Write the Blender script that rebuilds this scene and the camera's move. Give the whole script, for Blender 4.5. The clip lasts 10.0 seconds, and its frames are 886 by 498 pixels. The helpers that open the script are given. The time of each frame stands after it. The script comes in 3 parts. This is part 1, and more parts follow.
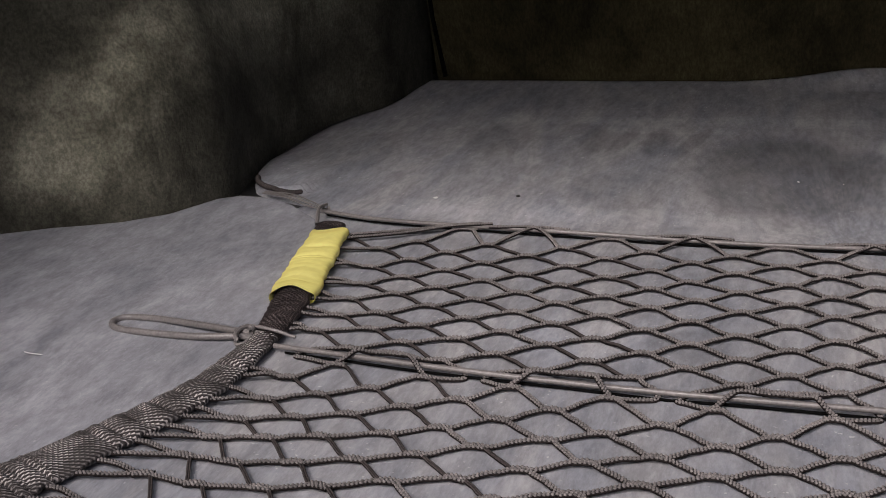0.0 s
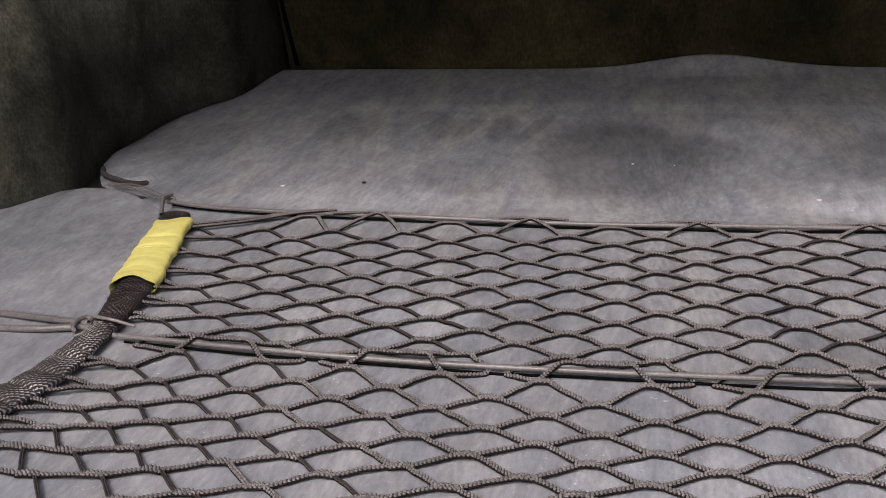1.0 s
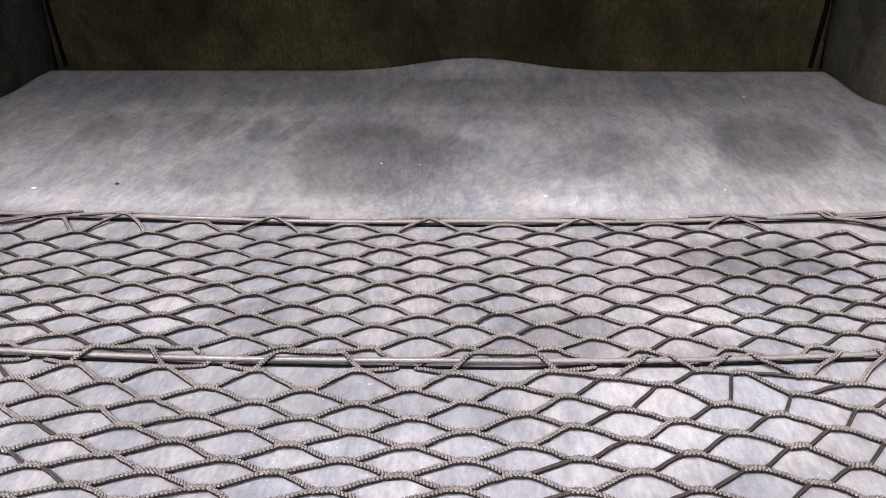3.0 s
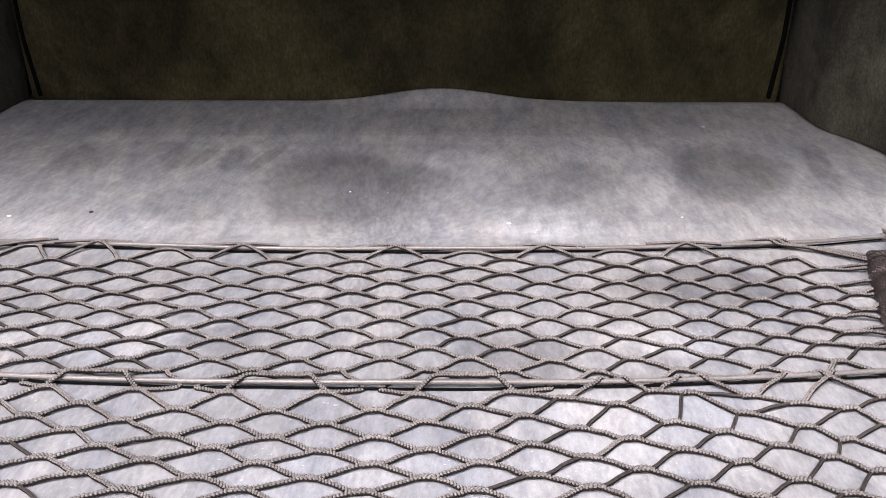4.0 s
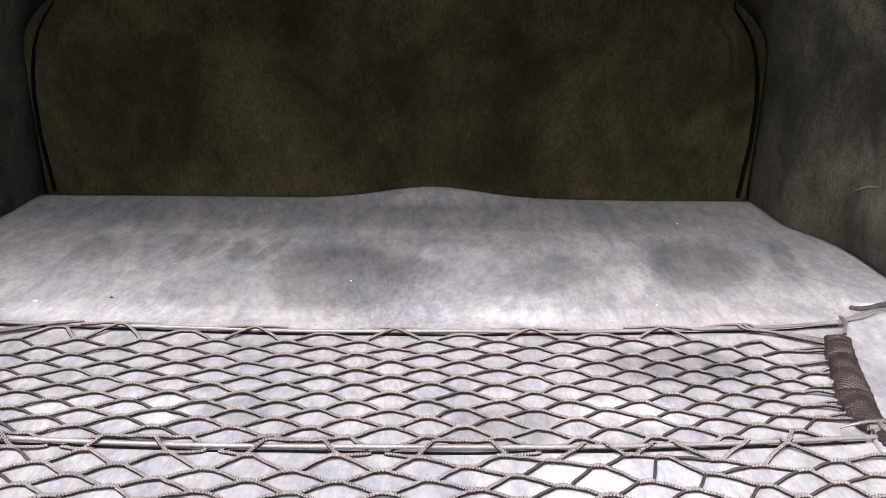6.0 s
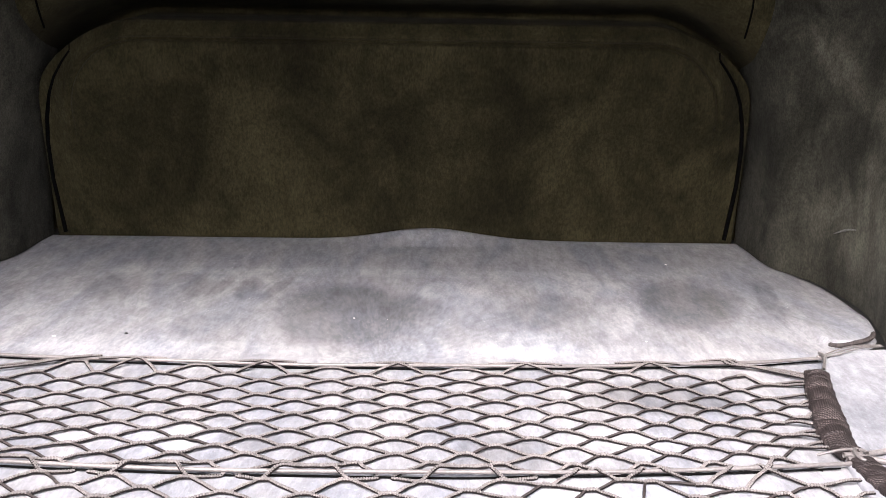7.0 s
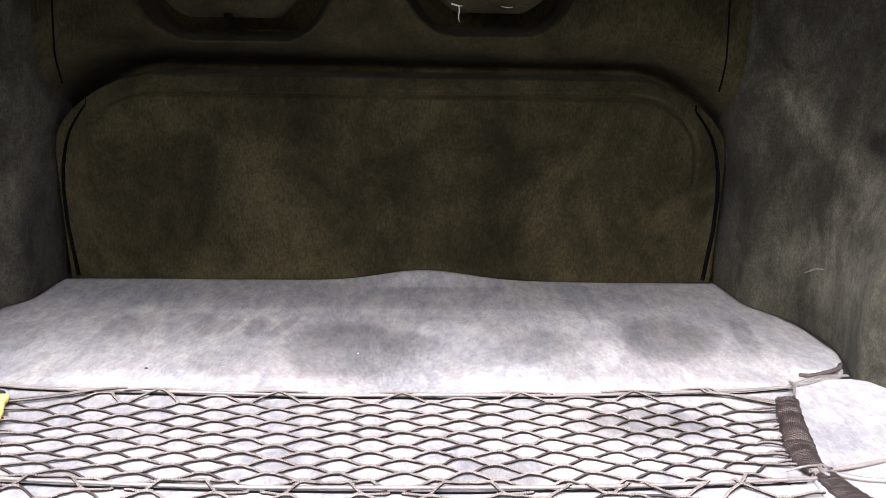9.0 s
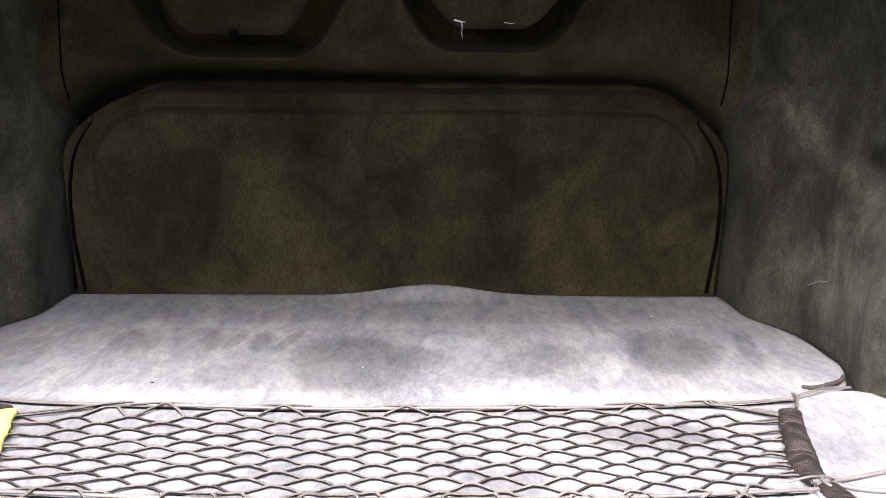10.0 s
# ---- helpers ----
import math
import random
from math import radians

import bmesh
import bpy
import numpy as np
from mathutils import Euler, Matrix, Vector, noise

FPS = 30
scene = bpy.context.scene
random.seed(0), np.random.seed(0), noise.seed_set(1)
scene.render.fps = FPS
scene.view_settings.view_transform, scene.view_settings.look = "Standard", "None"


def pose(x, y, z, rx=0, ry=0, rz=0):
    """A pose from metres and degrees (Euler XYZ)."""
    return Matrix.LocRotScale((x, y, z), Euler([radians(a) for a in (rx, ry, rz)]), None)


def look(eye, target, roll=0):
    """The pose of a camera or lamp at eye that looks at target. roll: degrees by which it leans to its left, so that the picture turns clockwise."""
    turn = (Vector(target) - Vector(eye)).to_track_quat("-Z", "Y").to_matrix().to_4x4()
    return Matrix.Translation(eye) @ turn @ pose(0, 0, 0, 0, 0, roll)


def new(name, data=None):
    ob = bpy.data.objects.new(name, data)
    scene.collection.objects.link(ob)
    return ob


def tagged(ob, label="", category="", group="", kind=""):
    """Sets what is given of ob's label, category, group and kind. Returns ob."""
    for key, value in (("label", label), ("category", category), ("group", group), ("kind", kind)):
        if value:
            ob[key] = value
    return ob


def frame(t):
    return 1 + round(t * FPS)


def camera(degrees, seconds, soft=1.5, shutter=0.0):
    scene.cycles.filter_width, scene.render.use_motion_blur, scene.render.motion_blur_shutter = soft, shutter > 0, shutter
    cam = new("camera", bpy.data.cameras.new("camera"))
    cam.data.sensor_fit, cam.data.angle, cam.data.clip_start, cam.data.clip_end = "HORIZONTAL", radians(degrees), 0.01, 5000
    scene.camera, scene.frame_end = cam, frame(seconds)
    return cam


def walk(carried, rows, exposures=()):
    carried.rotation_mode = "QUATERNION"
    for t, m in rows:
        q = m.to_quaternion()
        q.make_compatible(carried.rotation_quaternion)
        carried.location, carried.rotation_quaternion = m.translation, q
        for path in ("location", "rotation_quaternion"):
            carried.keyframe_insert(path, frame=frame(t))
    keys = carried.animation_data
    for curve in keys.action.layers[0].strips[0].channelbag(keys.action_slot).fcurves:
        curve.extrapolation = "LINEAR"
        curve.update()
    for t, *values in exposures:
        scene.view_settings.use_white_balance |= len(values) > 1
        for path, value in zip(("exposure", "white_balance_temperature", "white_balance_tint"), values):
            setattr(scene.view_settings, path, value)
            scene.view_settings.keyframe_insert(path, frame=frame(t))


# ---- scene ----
cam = camera(42.0, 10.0, soft=0.7)
PATH = [
    (0, (-0.037, -0.913, 0.319), (-0.62, 0.882, -0.345), -3.3),
    (0.5, (-0.025, -0.916, 0.316), (-0.494, 0.907, -0.36), -2.8),
    (1, (-0.007, -0.926, 0.32), (-0.378, 0.914, -0.37), -2.5),
    (1.5, (0.013, -0.935, 0.324), (-0.273, 0.916, -0.377), -2.1),
    (2, (0.035, -0.947, 0.329), (-0.173, 0.912, -0.378), -1.5),
    (2.5, (0.052, -0.954, 0.332), (-0.076, 0.911, -0.378), -0.8),
    (3, (0.068, -0.965, 0.335), (0.003, 0.907, -0.367), -0.3),
    (4.5, (0.077, -1.017, 0.353), (0.062, 0.882, -0.273), 0.2),
    (5, (0.073, -1.042, 0.358), (0.067, 0.871, -0.227), 0.4),
    (5.5, (0.068, -1.067, 0.361), (0.071, 0.858, -0.179), 0.5),
    (7, (0.053, -1.16, 0.378), (0.078, 0.794, -0.048), 0.9),
    (7.5, (0.047, -1.193, 0.386), (0.081, 0.766, -0.018), 0.9),
    (8, (0.041, -1.223, 0.388), (0.085, 0.74, 0.009), 0.9),
    (8.5, (0.037, -1.247, 0.392), (0.086, 0.719, 0.029), 0.9),
    (9, (0.033, -1.264, 0.392), (0.086, 0.705, 0.044), 0.8),
    (9.5, (0.035, -1.271, 0.392), (0.084, 0.7, 0.057), 0.7),
    (10, (0.036, -1.274, 0.392), (0.078, 0.7, 0.07), 0.5),
]
walk(cam, [(t, look(eye, target, roll)) for t, eye, target, roll in PATH],
     exposures=[(0, -1.70, 6120, 12), (1.0, -1.46, 6100, 12), (1.5, -1.30, 6050, 12), (2.0, -0.76, 6000, 12), (2.5, -0.58, 5980, 12), (5.5, -0.24, 5970, 12), (7.0, 0.18, 5950, 12), (10, 0.42, 5950, 12)])

# the boot of a saloon car: floor mats with a cargo net, dark carpeted trim all round
# ---- light ----
world = bpy.data.worlds.new("sky")
scene.world = world
world.use_nodes = True
wn = world.node_tree.nodes
sky = wn.new("ShaderNodeTexSky")
sky.sky_type, sky.sun_disc = "NISHITA", False
sky.sun_elevation, sky.sun_rotation = radians(46.6), radians(195.1)
sky.air_density, sky.dust_density, sky.ozone_density = 0.5, 8.0, 0.5
world.node_tree.links.new(sky.outputs[0], wn["Background"].inputs[0])
wn["Background"].inputs[1].default_value = 0.44
sun = bpy.data.lights.new("sun", "SUN")
sun.energy, sun.angle, sun.color = 1.35, radians(12), (1.0, 0.97, 0.93)
new("sun", sun).matrix_world = look((-0.28, -1.04, 1.14), (0, 0, 0))


# ---- materials ----
def links_of(m):
    m.use_nodes = True
    return m.node_tree.nodes, m.node_tree.links, m.node_tree.nodes["Principled BSDF"]


def node(nodes, kind, **values):
    n = nodes.new(kind)
    for key, value in values.items():
        n.inputs[key].default_value = value
    return n


def math_node(nodes, links, op, a, b=None, c=None):
    n = nodes.new("ShaderNodeMath")
    n.operation = op
    for k, v in enumerate((a, b, c)):
        if v is None:
            continue
        if isinstance(v, (int, float)):
            n.inputs[k].default_value = v
        else:
            links.new(v, n.inputs[k])
    return n.outputs[0]


def ramp(nodes, links, value, lo, hi, a, b):
    n = nodes.new("ShaderNodeMapRange")
    n.interpolation_type = "SMOOTHSTEP"
    for k, v in zip((1, 2, 3, 4), (lo, hi, a, b)):
        n.inputs[k].default_value = v
    links.new(value, n.inputs[0])
    return n.outputs[0]


def mixed(nodes, links, fac, a, b, mode="MIX"):
    n = nodes.new("ShaderNodeMix")
    n.data_type, n.blend_type = "RGBA", mode
    for k, v in ((0, fac), (6, a), (7, b)):
        if isinstance(v, (int, float)):
            n.inputs[k].default_value = v
        elif isinstance(v, tuple):
            n.inputs[k].default_value = (*v, 1)
        else:
            links.new(v, n.inputs[k])
    return n.outputs[2]


def carpet(name, dark, light, blotch, fibre, bump, marks=(), sheen=0.2, stretch=1.0, grain=0.32, nap=1.0, upright=False, flecks=0.0):
    """Needle-felt carpet: brushed blotches, fibres, and marks (x, y, half width, half depth, turn, strength)."""
    m = bpy.data.materials.new(name)
    nodes, links, bsdf = links_of(m)
    at = nodes.new("ShaderNodeTexCoord").outputs["Object"]
    along = nodes.new("ShaderNodeMapping")
    along.inputs["Scale"].default_value = (1.0, nap, 0.5 + 0.5 * stretch)
    links.new(at, along.inputs["Vector"])
    big = node(nodes, "ShaderNodeTexNoise", Scale=blotch, Detail=4.0, Roughness=0.62, Distortion=0.6)
    links.new(along.outputs[0], big.inputs["Vector"])
    mid = node(nodes, "ShaderNodeTexNoise", Scale=blotch * 5.5, Detail=6.0, Roughness=0.8)
    links.new(along.outputs[0], mid.inputs["Vector"])
    fine = node(nodes, "ShaderNodeTexNoise", Scale=fibre, Detail=3.0, Roughness=0.75)
    squash = nodes.new("ShaderNodeMapping")
    squash.inputs["Scale"].default_value = (1.0, nap, stretch)
    links.new(at, squash.inputs["Vector"])
    links.new(squash.outputs[0], fine.inputs["Vector"])
    col = mixed(nodes, links, ramp(nodes, links, big.outputs[0], 0.3, 0.7, 0.0, 1.0), dark, light)
    k = math_node(nodes, links, "MULTIPLY", ramp(nodes, links, mid.outputs[0], 0.3, 0.7, 0.75, 1.20),
                  ramp(nodes, links, fine.outputs[0], 0.3, 0.72, 1 - grain, 1 + grain))
    if flecks:
        bits = node(nodes, "ShaderNodeTexNoise", Scale=330.0, Detail=1.0)
        links.new(at, bits.inputs["Vector"])
        where = node(nodes, "ShaderNodeTexNoise", Scale=22.0, Detail=3.0)
        links.new(at, where.inputs["Vector"])
        some = math_node(nodes, links, "MULTIPLY", ramp(nodes, links, bits.outputs[0], 0.70, 0.76, 0.0, flecks), ramp(nodes, links, where.outputs[0], 0.42, 0.62, 0.15, 1.0))
        col = mixed(nodes, links, some, col, (0.75, 0.75, 0.73))
    if marks:
        wob = node(nodes, "ShaderNodeTexNoise", Scale=15.0, Detail=8.0, Roughness=0.72)
        links.new(along.outputs[0], wob.inputs["Vector"])
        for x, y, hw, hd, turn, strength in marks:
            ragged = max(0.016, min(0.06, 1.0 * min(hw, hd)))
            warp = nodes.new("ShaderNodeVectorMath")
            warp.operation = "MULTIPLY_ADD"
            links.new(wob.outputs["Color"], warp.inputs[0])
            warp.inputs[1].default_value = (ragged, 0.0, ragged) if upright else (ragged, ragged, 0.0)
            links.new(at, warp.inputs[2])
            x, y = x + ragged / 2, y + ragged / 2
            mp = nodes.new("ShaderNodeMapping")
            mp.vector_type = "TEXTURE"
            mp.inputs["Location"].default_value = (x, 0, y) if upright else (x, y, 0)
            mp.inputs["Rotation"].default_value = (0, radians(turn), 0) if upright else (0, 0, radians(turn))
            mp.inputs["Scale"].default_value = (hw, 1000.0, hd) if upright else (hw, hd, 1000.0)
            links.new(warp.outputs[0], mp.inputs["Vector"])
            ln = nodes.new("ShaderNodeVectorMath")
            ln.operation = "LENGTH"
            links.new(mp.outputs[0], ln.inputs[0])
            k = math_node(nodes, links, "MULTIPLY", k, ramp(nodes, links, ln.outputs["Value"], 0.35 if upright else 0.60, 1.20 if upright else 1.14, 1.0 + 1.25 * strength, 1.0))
    vm = nodes.new("ShaderNodeVectorMath")
    vm.operation = "SCALE"
    links.new(col, vm.inputs[0])
    links.new(k, vm.inputs["Scale"])
    links.new(vm.outputs[0], bsdf.inputs["Base Color"])
    bsdf.inputs["Roughness"].default_value = 0.95
    bsdf.inputs["Specular IOR Level"].default_value = 0.15
    bsdf.inputs["Sheen Weight"].default_value = sheen
    bsdf.inputs["Sheen Roughness"].default_value = 0.5
    bp = node(nodes, "ShaderNodeBump", Strength=bump, Distance=0.0015)
    hsum = math_node(nodes, links, "MULTIPLY_ADD", mid.outputs[0], 0.8, fine.outputs[0])
    links.new(hsum, bp.inputs["Height"])
    links.new(bp.outputs[0], bsdf.inputs["Normal"])
    return m


def yarn(name, colour, rough, spec, scale, var=0.35):
    m = bpy.data.materials.new(name)
    nodes, links, bsdf = links_of(m)
    at = nodes.new("ShaderNodeTexCoord").outputs["Object"]
    n1 = node(nodes, "ShaderNodeTexNoise", Scale=scale, Detail=2.0)
    n2 = node(nodes, "ShaderNodeTexNoise", Scale=11.0, Detail=3.0)
    links.new(at, n1.inputs["Vector"])
    links.new(at, n2.inputs["Vector"])
    k = math_node(nodes, links, "MULTIPLY", ramp(nodes, links, n1.outputs[0], 0.3, 0.7, 1 - var, 1 + var),
                  ramp(nodes, links, n2.outputs[0], 0.3, 0.7, 0.82, 1.15))
    vm = nodes.new("ShaderNodeVectorMath")
    vm.operation = "SCALE"
    vm.inputs[0].default_value = colour
    links.new(k, vm.inputs["Scale"])
    links.new(vm.outputs[0], bsdf.inputs["Base Color"])
    bsdf.inputs["Roughness"].default_value = rough
    bsdf.inputs["Specular IOR Level"].default_value = spec
    bp = node(nodes, "ShaderNodeBump", Strength=0.4, Distance=0.0004)
    links.new(n1.outputs[0], bp.inputs["Height"])
    links.new(bp.outputs[0], bsdf.inputs["Normal"])
    return m


def woven(name, colour, dark, rib=0.0027, skew=0.0, worn=0.8):
    """Ribbed knitted webbing; u runs along the band and v across it, in metres."""
    m = bpy.data.materials.new(name)
    nodes, links, bsdf = links_of(m)
    uv = nodes.new("ShaderNodeUVMap").outputs[0]
    sep = nodes.new("ShaderNodeSeparateXYZ")
    links.new(uv, sep.inputs[0])
    across = math_node(nodes, links, "SINE", math_node(nodes, links, "MULTIPLY", sep.outputs[1], 2 * math.pi / 0.0021))
    v2 = math_node(nodes, links, "MULTIPLY_ADD", across, 0.00025, math_node(nodes, links, "MULTIPLY_ADD", sep.outputs[1], skew, sep.outputs[0]))
    along = math_node(nodes, links, "SINE", math_node(nodes, links, "MULTIPLY", v2, 2 * math.pi / rib))
    h = math_node(nodes, links, "MULTIPLY_ADD", across, 0.55, along)
    at = nodes.new("ShaderNodeTexCoord").outputs["Object"]
    n1 = node(nodes, "ShaderNodeTexNoise", Scale=60.0, Detail=3.0)
    links.new(at, n1.inputs["Vector"])
    col = mixed(nodes, links, ramp(nodes, links, h, -0.1, 1.1, 0.0, 1.0), dark, colour)
    col = mixed(nodes, links, ramp(nodes, links, n1.outputs[0], 0.40, 0.60, worn, 0.0), col, dark)
    links.new(col, bsdf.inputs["Base Color"])
    bsdf.inputs["Roughness"].default_value = 0.6
    bsdf.inputs["Specular IOR Level"].default_value = 0.35
    bp = node(nodes, "ShaderNodeBump", Strength=0.5, Distance=0.0006)
    links.new(h, bp.inputs["Height"])
    links.new(bp.outputs[0], bsdf.inputs["Normal"])
    return m


FINGER_MARKS = [(-0.375, 0.345, 0.032, 0.075, 6, -0.19), (-0.340, 0.34, 0.012, 0.07, -2, -0.13), (-0.262, 0.35, 0.018, 0.075, 4, -0.23), (-0.226, 0.352, 0.013, 0.065, -6, -0.19),
                (-0.188, 0.345, 0.016, 0.07, 0, -0.21), (-0.148, 0.352, 0.012, 0.080, -12, -0.22)]
FAR_PATCHES = [(-0.050, 0.225, 0.105, 0.165, 4, -0.32), (-0.06, 0.30, 0.07, 0.09, 0, -0.12), (0.030, 0.25, 0.045, 0.07, 0, -0.15), (0.385, 0.290, 0.072, 0.140, -8, -0.34), (0.44, 0.30, 0.03, 0.09, -8, -0.14),
               (0.205, 0.245, 0.055, 0.09, -15, -0.20), (0.165, 0.095, 0.060, 0.062, 0, 0.26), (0.27, 0.37, 0.09, 0.06, -15, 0.17), (0.09, 0.33, 0.06, 0.07, 20, 0.20), (0.30, 0.22, 0.018, 0.12, -14, 0.16),
               (-0.30, 0.08, 0.12, 0.05, 0, 0.17), (-0.52, 0.28, 0.06, 0.10, 0, -0.17), (0.505, 0.32, 0.018, 0.13, -8, -0.20), (-0.20, 0.16, 0.05, 0.07, 0, -0.12), (-0.17, 0.40, 0.10, 0.02, 0, 0.12),
               # painted light by the cord and on the fold, painted shade on the slope behind
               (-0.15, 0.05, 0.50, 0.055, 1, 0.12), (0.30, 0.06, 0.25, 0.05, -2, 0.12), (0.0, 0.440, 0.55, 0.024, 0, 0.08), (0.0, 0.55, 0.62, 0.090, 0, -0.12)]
NEAR_PATCHES = [(0.29, -0.085, 0.085, 0.055, 0, -0.30), (0.20, -0.335, 0.10, 0.07, 20, 0.20), (-0.18, -0.20, 0.11, 0.04, 0, 0.16), (0.12, -0.235, 0.05, 0.05, 0, -0.22),
                (-0.10, -0.20, 0.035, 0.03, 0, -0.25), (0.05, -0.41, 0.14, 0.05, 0, 0.18), (0.24, -0.20, 0.06, 0.03, -20, 0.20)]
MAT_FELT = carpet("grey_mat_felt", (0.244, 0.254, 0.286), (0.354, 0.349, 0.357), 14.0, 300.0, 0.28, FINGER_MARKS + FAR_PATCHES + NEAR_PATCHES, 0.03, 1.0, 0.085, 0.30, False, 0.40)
WING_FELT = carpet("grey_side_felt", (0.228, 0.234, 0.258), (0.352, 0.356, 0.382), 10.0, 300.0, 0.28, (), 0.03, 1.0, 0.085, 0.38, False, 0.25)
STAINS = [(-0.17, 0.285, 0.11, 0.07, 0, -0.30), (-0.13, 0.22, 0.06, 0.09, 0, -0.28), (0.19, 0.235, 0.08, 0.11, 0, -0.30), (0.10, 0.06, 0.20, 0.05, 0, -0.30),
          (-0.36, 0.10, 0.12, 0.09, 0, -0.16), (0.40, 0.05, 0.12, 0.06, 0, -0.22), (0.02, 0.16, 0.10, 0.08, 0, -0.15)]
TRIM_FELT = carpet("charcoal_trim_felt", (0.0205, 0.0178, 0.0084), (0.055, 0.0478, 0.0235), 9.0, 300.0, 0.9, STAINS, 0.02, 0.35, 0.32, 1.0, True)
# dusty patches, strengthened to paint in the light on wheel arch and side trim
DUST_AND_LIGHT = [(-0.655, 0.108, 0.050, 0.110, 38, 1.15), (-0.632, 0.165, 0.026, 0.07, 20, 0.70), (-0.69, 0.055, 0.05, 0.045, 0, 0.55), (-0.64, 0.03, 0.05, 0.04, 0, 0.55),
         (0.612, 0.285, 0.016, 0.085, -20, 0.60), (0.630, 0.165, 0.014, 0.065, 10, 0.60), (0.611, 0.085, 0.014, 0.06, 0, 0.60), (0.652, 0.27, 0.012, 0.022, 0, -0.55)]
# paler than the trim felt: the walls' extra light is put into the colour
SIDE_FELT = carpet("charcoal_side_felt", (0.030, 0.0292, 0.0215), (0.086, 0.0835, 0.0640), 10.0, 300.0, 0.9, DUST_AND_LIGHT, 0.03, 0.8, upright=True)
NET_YARN = yarn("net_yarn", (0.019, 0.0162, 0.0158), 0.8, 0.04, 700.0)
NET_PALE = yarn("pale_net_yarn", (0.205, 0.188, 0.182), 0.55, 0.2, 700.0)
NET_EDGE = yarn("shaded_net_yarn", (0.060, 0.051, 0.049), 0.6, 0.2, 700.0)
ELASTIC = yarn("elastic_cord", (0.185, 0.171, 0.166), 0.28, 0.5, 500.0, 0.15)
DARK_YARN = yarn("dark_binding", (0.060, 0.051, 0.049), 0.7, 0.2, 600.0)
BAND = woven("ribbed_webbing", (0.125, 0.101, 0.098), (0.018, 0.0130, 0.0128), 0.0024, 0.6, 0.95)
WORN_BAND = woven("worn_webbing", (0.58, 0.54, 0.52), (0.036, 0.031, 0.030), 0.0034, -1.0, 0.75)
GAP = yarn("black_seam", (0.004, 0.004, 0.004), 0.95, 0.03, 300.0)
YELLOW = yarn("yellow_label", (1.0, 0.94, 0.32), 0.25, 0.8, 150.0, 0.04)
YELLOW.node_tree.nodes["Principled BSDF"].inputs["Sheen Weight"].default_value = 1.0
YELLOW.node_tree.nodes["Principled BSDF"].inputs["Sheen Tint"].default_value = (1.0, 0.85, 0.2, 1)
WHITE = yarn("white_lint", (0.85, 0.85, 0.83), 0.6, 0.3, 300.0, 0.05)
BLACK = yarn("black_plastic", (0.02, 0.02, 0.02), 0.45, 0.5, 300.0)
SEALED = yarn("painted_sill", (0.06, 0.06, 0.062), 0.4, 0.5, 50.0, 0.05)
GROUND = carpet("asphalt", (0.04, 0.04, 0.042), (0.07, 0.07, 0.07), 3.0, 120.0, 0.6, (), 0.0)


# ---- mesh helpers ----
def thing(name, label, category, group="", kind="", place=(0, 0, 0)):
    ob = new(name)
    ob.location = place
    return tagged(ob, label, category, group, kind)


def meshed(name, verts, faces, material, parent=None, label="", smooth=True, uvs=None):
    me = bpy.data.meshes.new(name)
    me.from_pydata(verts, [], faces)
    me.materials.append(material)
    if smooth:
        me.polygons.foreach_set("use_smooth", [True] * len(me.polygons))
    if uvs is not None:
        layer = me.uv_layers.new(name="UVMap")
        idx = np.empty(len(me.loops), dtype=np.int32)
        me.loops.foreach_get("vertex_index", idx)
        layer.data.foreach_set("uv", np.asarray(uvs, dtype=np.float32)[idx].ravel())
    me.update()
    ob = new(name, me)
    if parent is not None:
        ob.parent = parent
    return tagged(ob, label) if label else ob


def part(name, bm, material, parent, label=""):
    me = bpy.data.meshes.new(name)
    bm.normal_update()
    bm.to_mesh(me)
    bm.free()
    me.materials.append(material)
    ob = new(name, me)
    ob.parent = parent
    return tagged(ob, label) if label else ob


def grid_faces(rows, cols, start=0):
    r, c = np.meshgrid(np.arange(rows - 1), np.arange(cols - 1), indexing="ij")
    a = (start + r * cols + c).ravel()
    return np.stack([a, a + 1, a + 1 + cols, a + cols], 1).tolist()


def sheet(points, drop):
    """A sheet (rows, cols, 3) with a rounded skirt turned down by drop all round."""
    p = np.asarray(points, float)
    rows, cols, _ = p.shape
    verts = p.reshape(-1, 3).tolist()
    faces = grid_faces(rows, cols)
    ring = [(0, c) for c in range(cols)] + [(r, cols - 1) for r in range(1, rows)]
    ring += [(rows - 1, c) for c in range(cols - 2, -1, -1)] + [(r, 0) for r in range(rows - 2, 0, -1)]
    top = [r * cols + c for r, c in ring]
    start = len(verts)
    for r, c in ring:
        verts.append((p[r, c, 0], p[r, c, 1], p[r, c, 2] - drop))
    n = len(ring)
    for k in range(n):
        k2 = (k + 1) % n
        faces.append((top[k2], top[k], start + k, start + k2))
    return verts, faces


def table(points):
    xs, ys = [p[0] for p in points], [p[1] for p in points]
    return lambda v: np.interp(v, xs, ys)


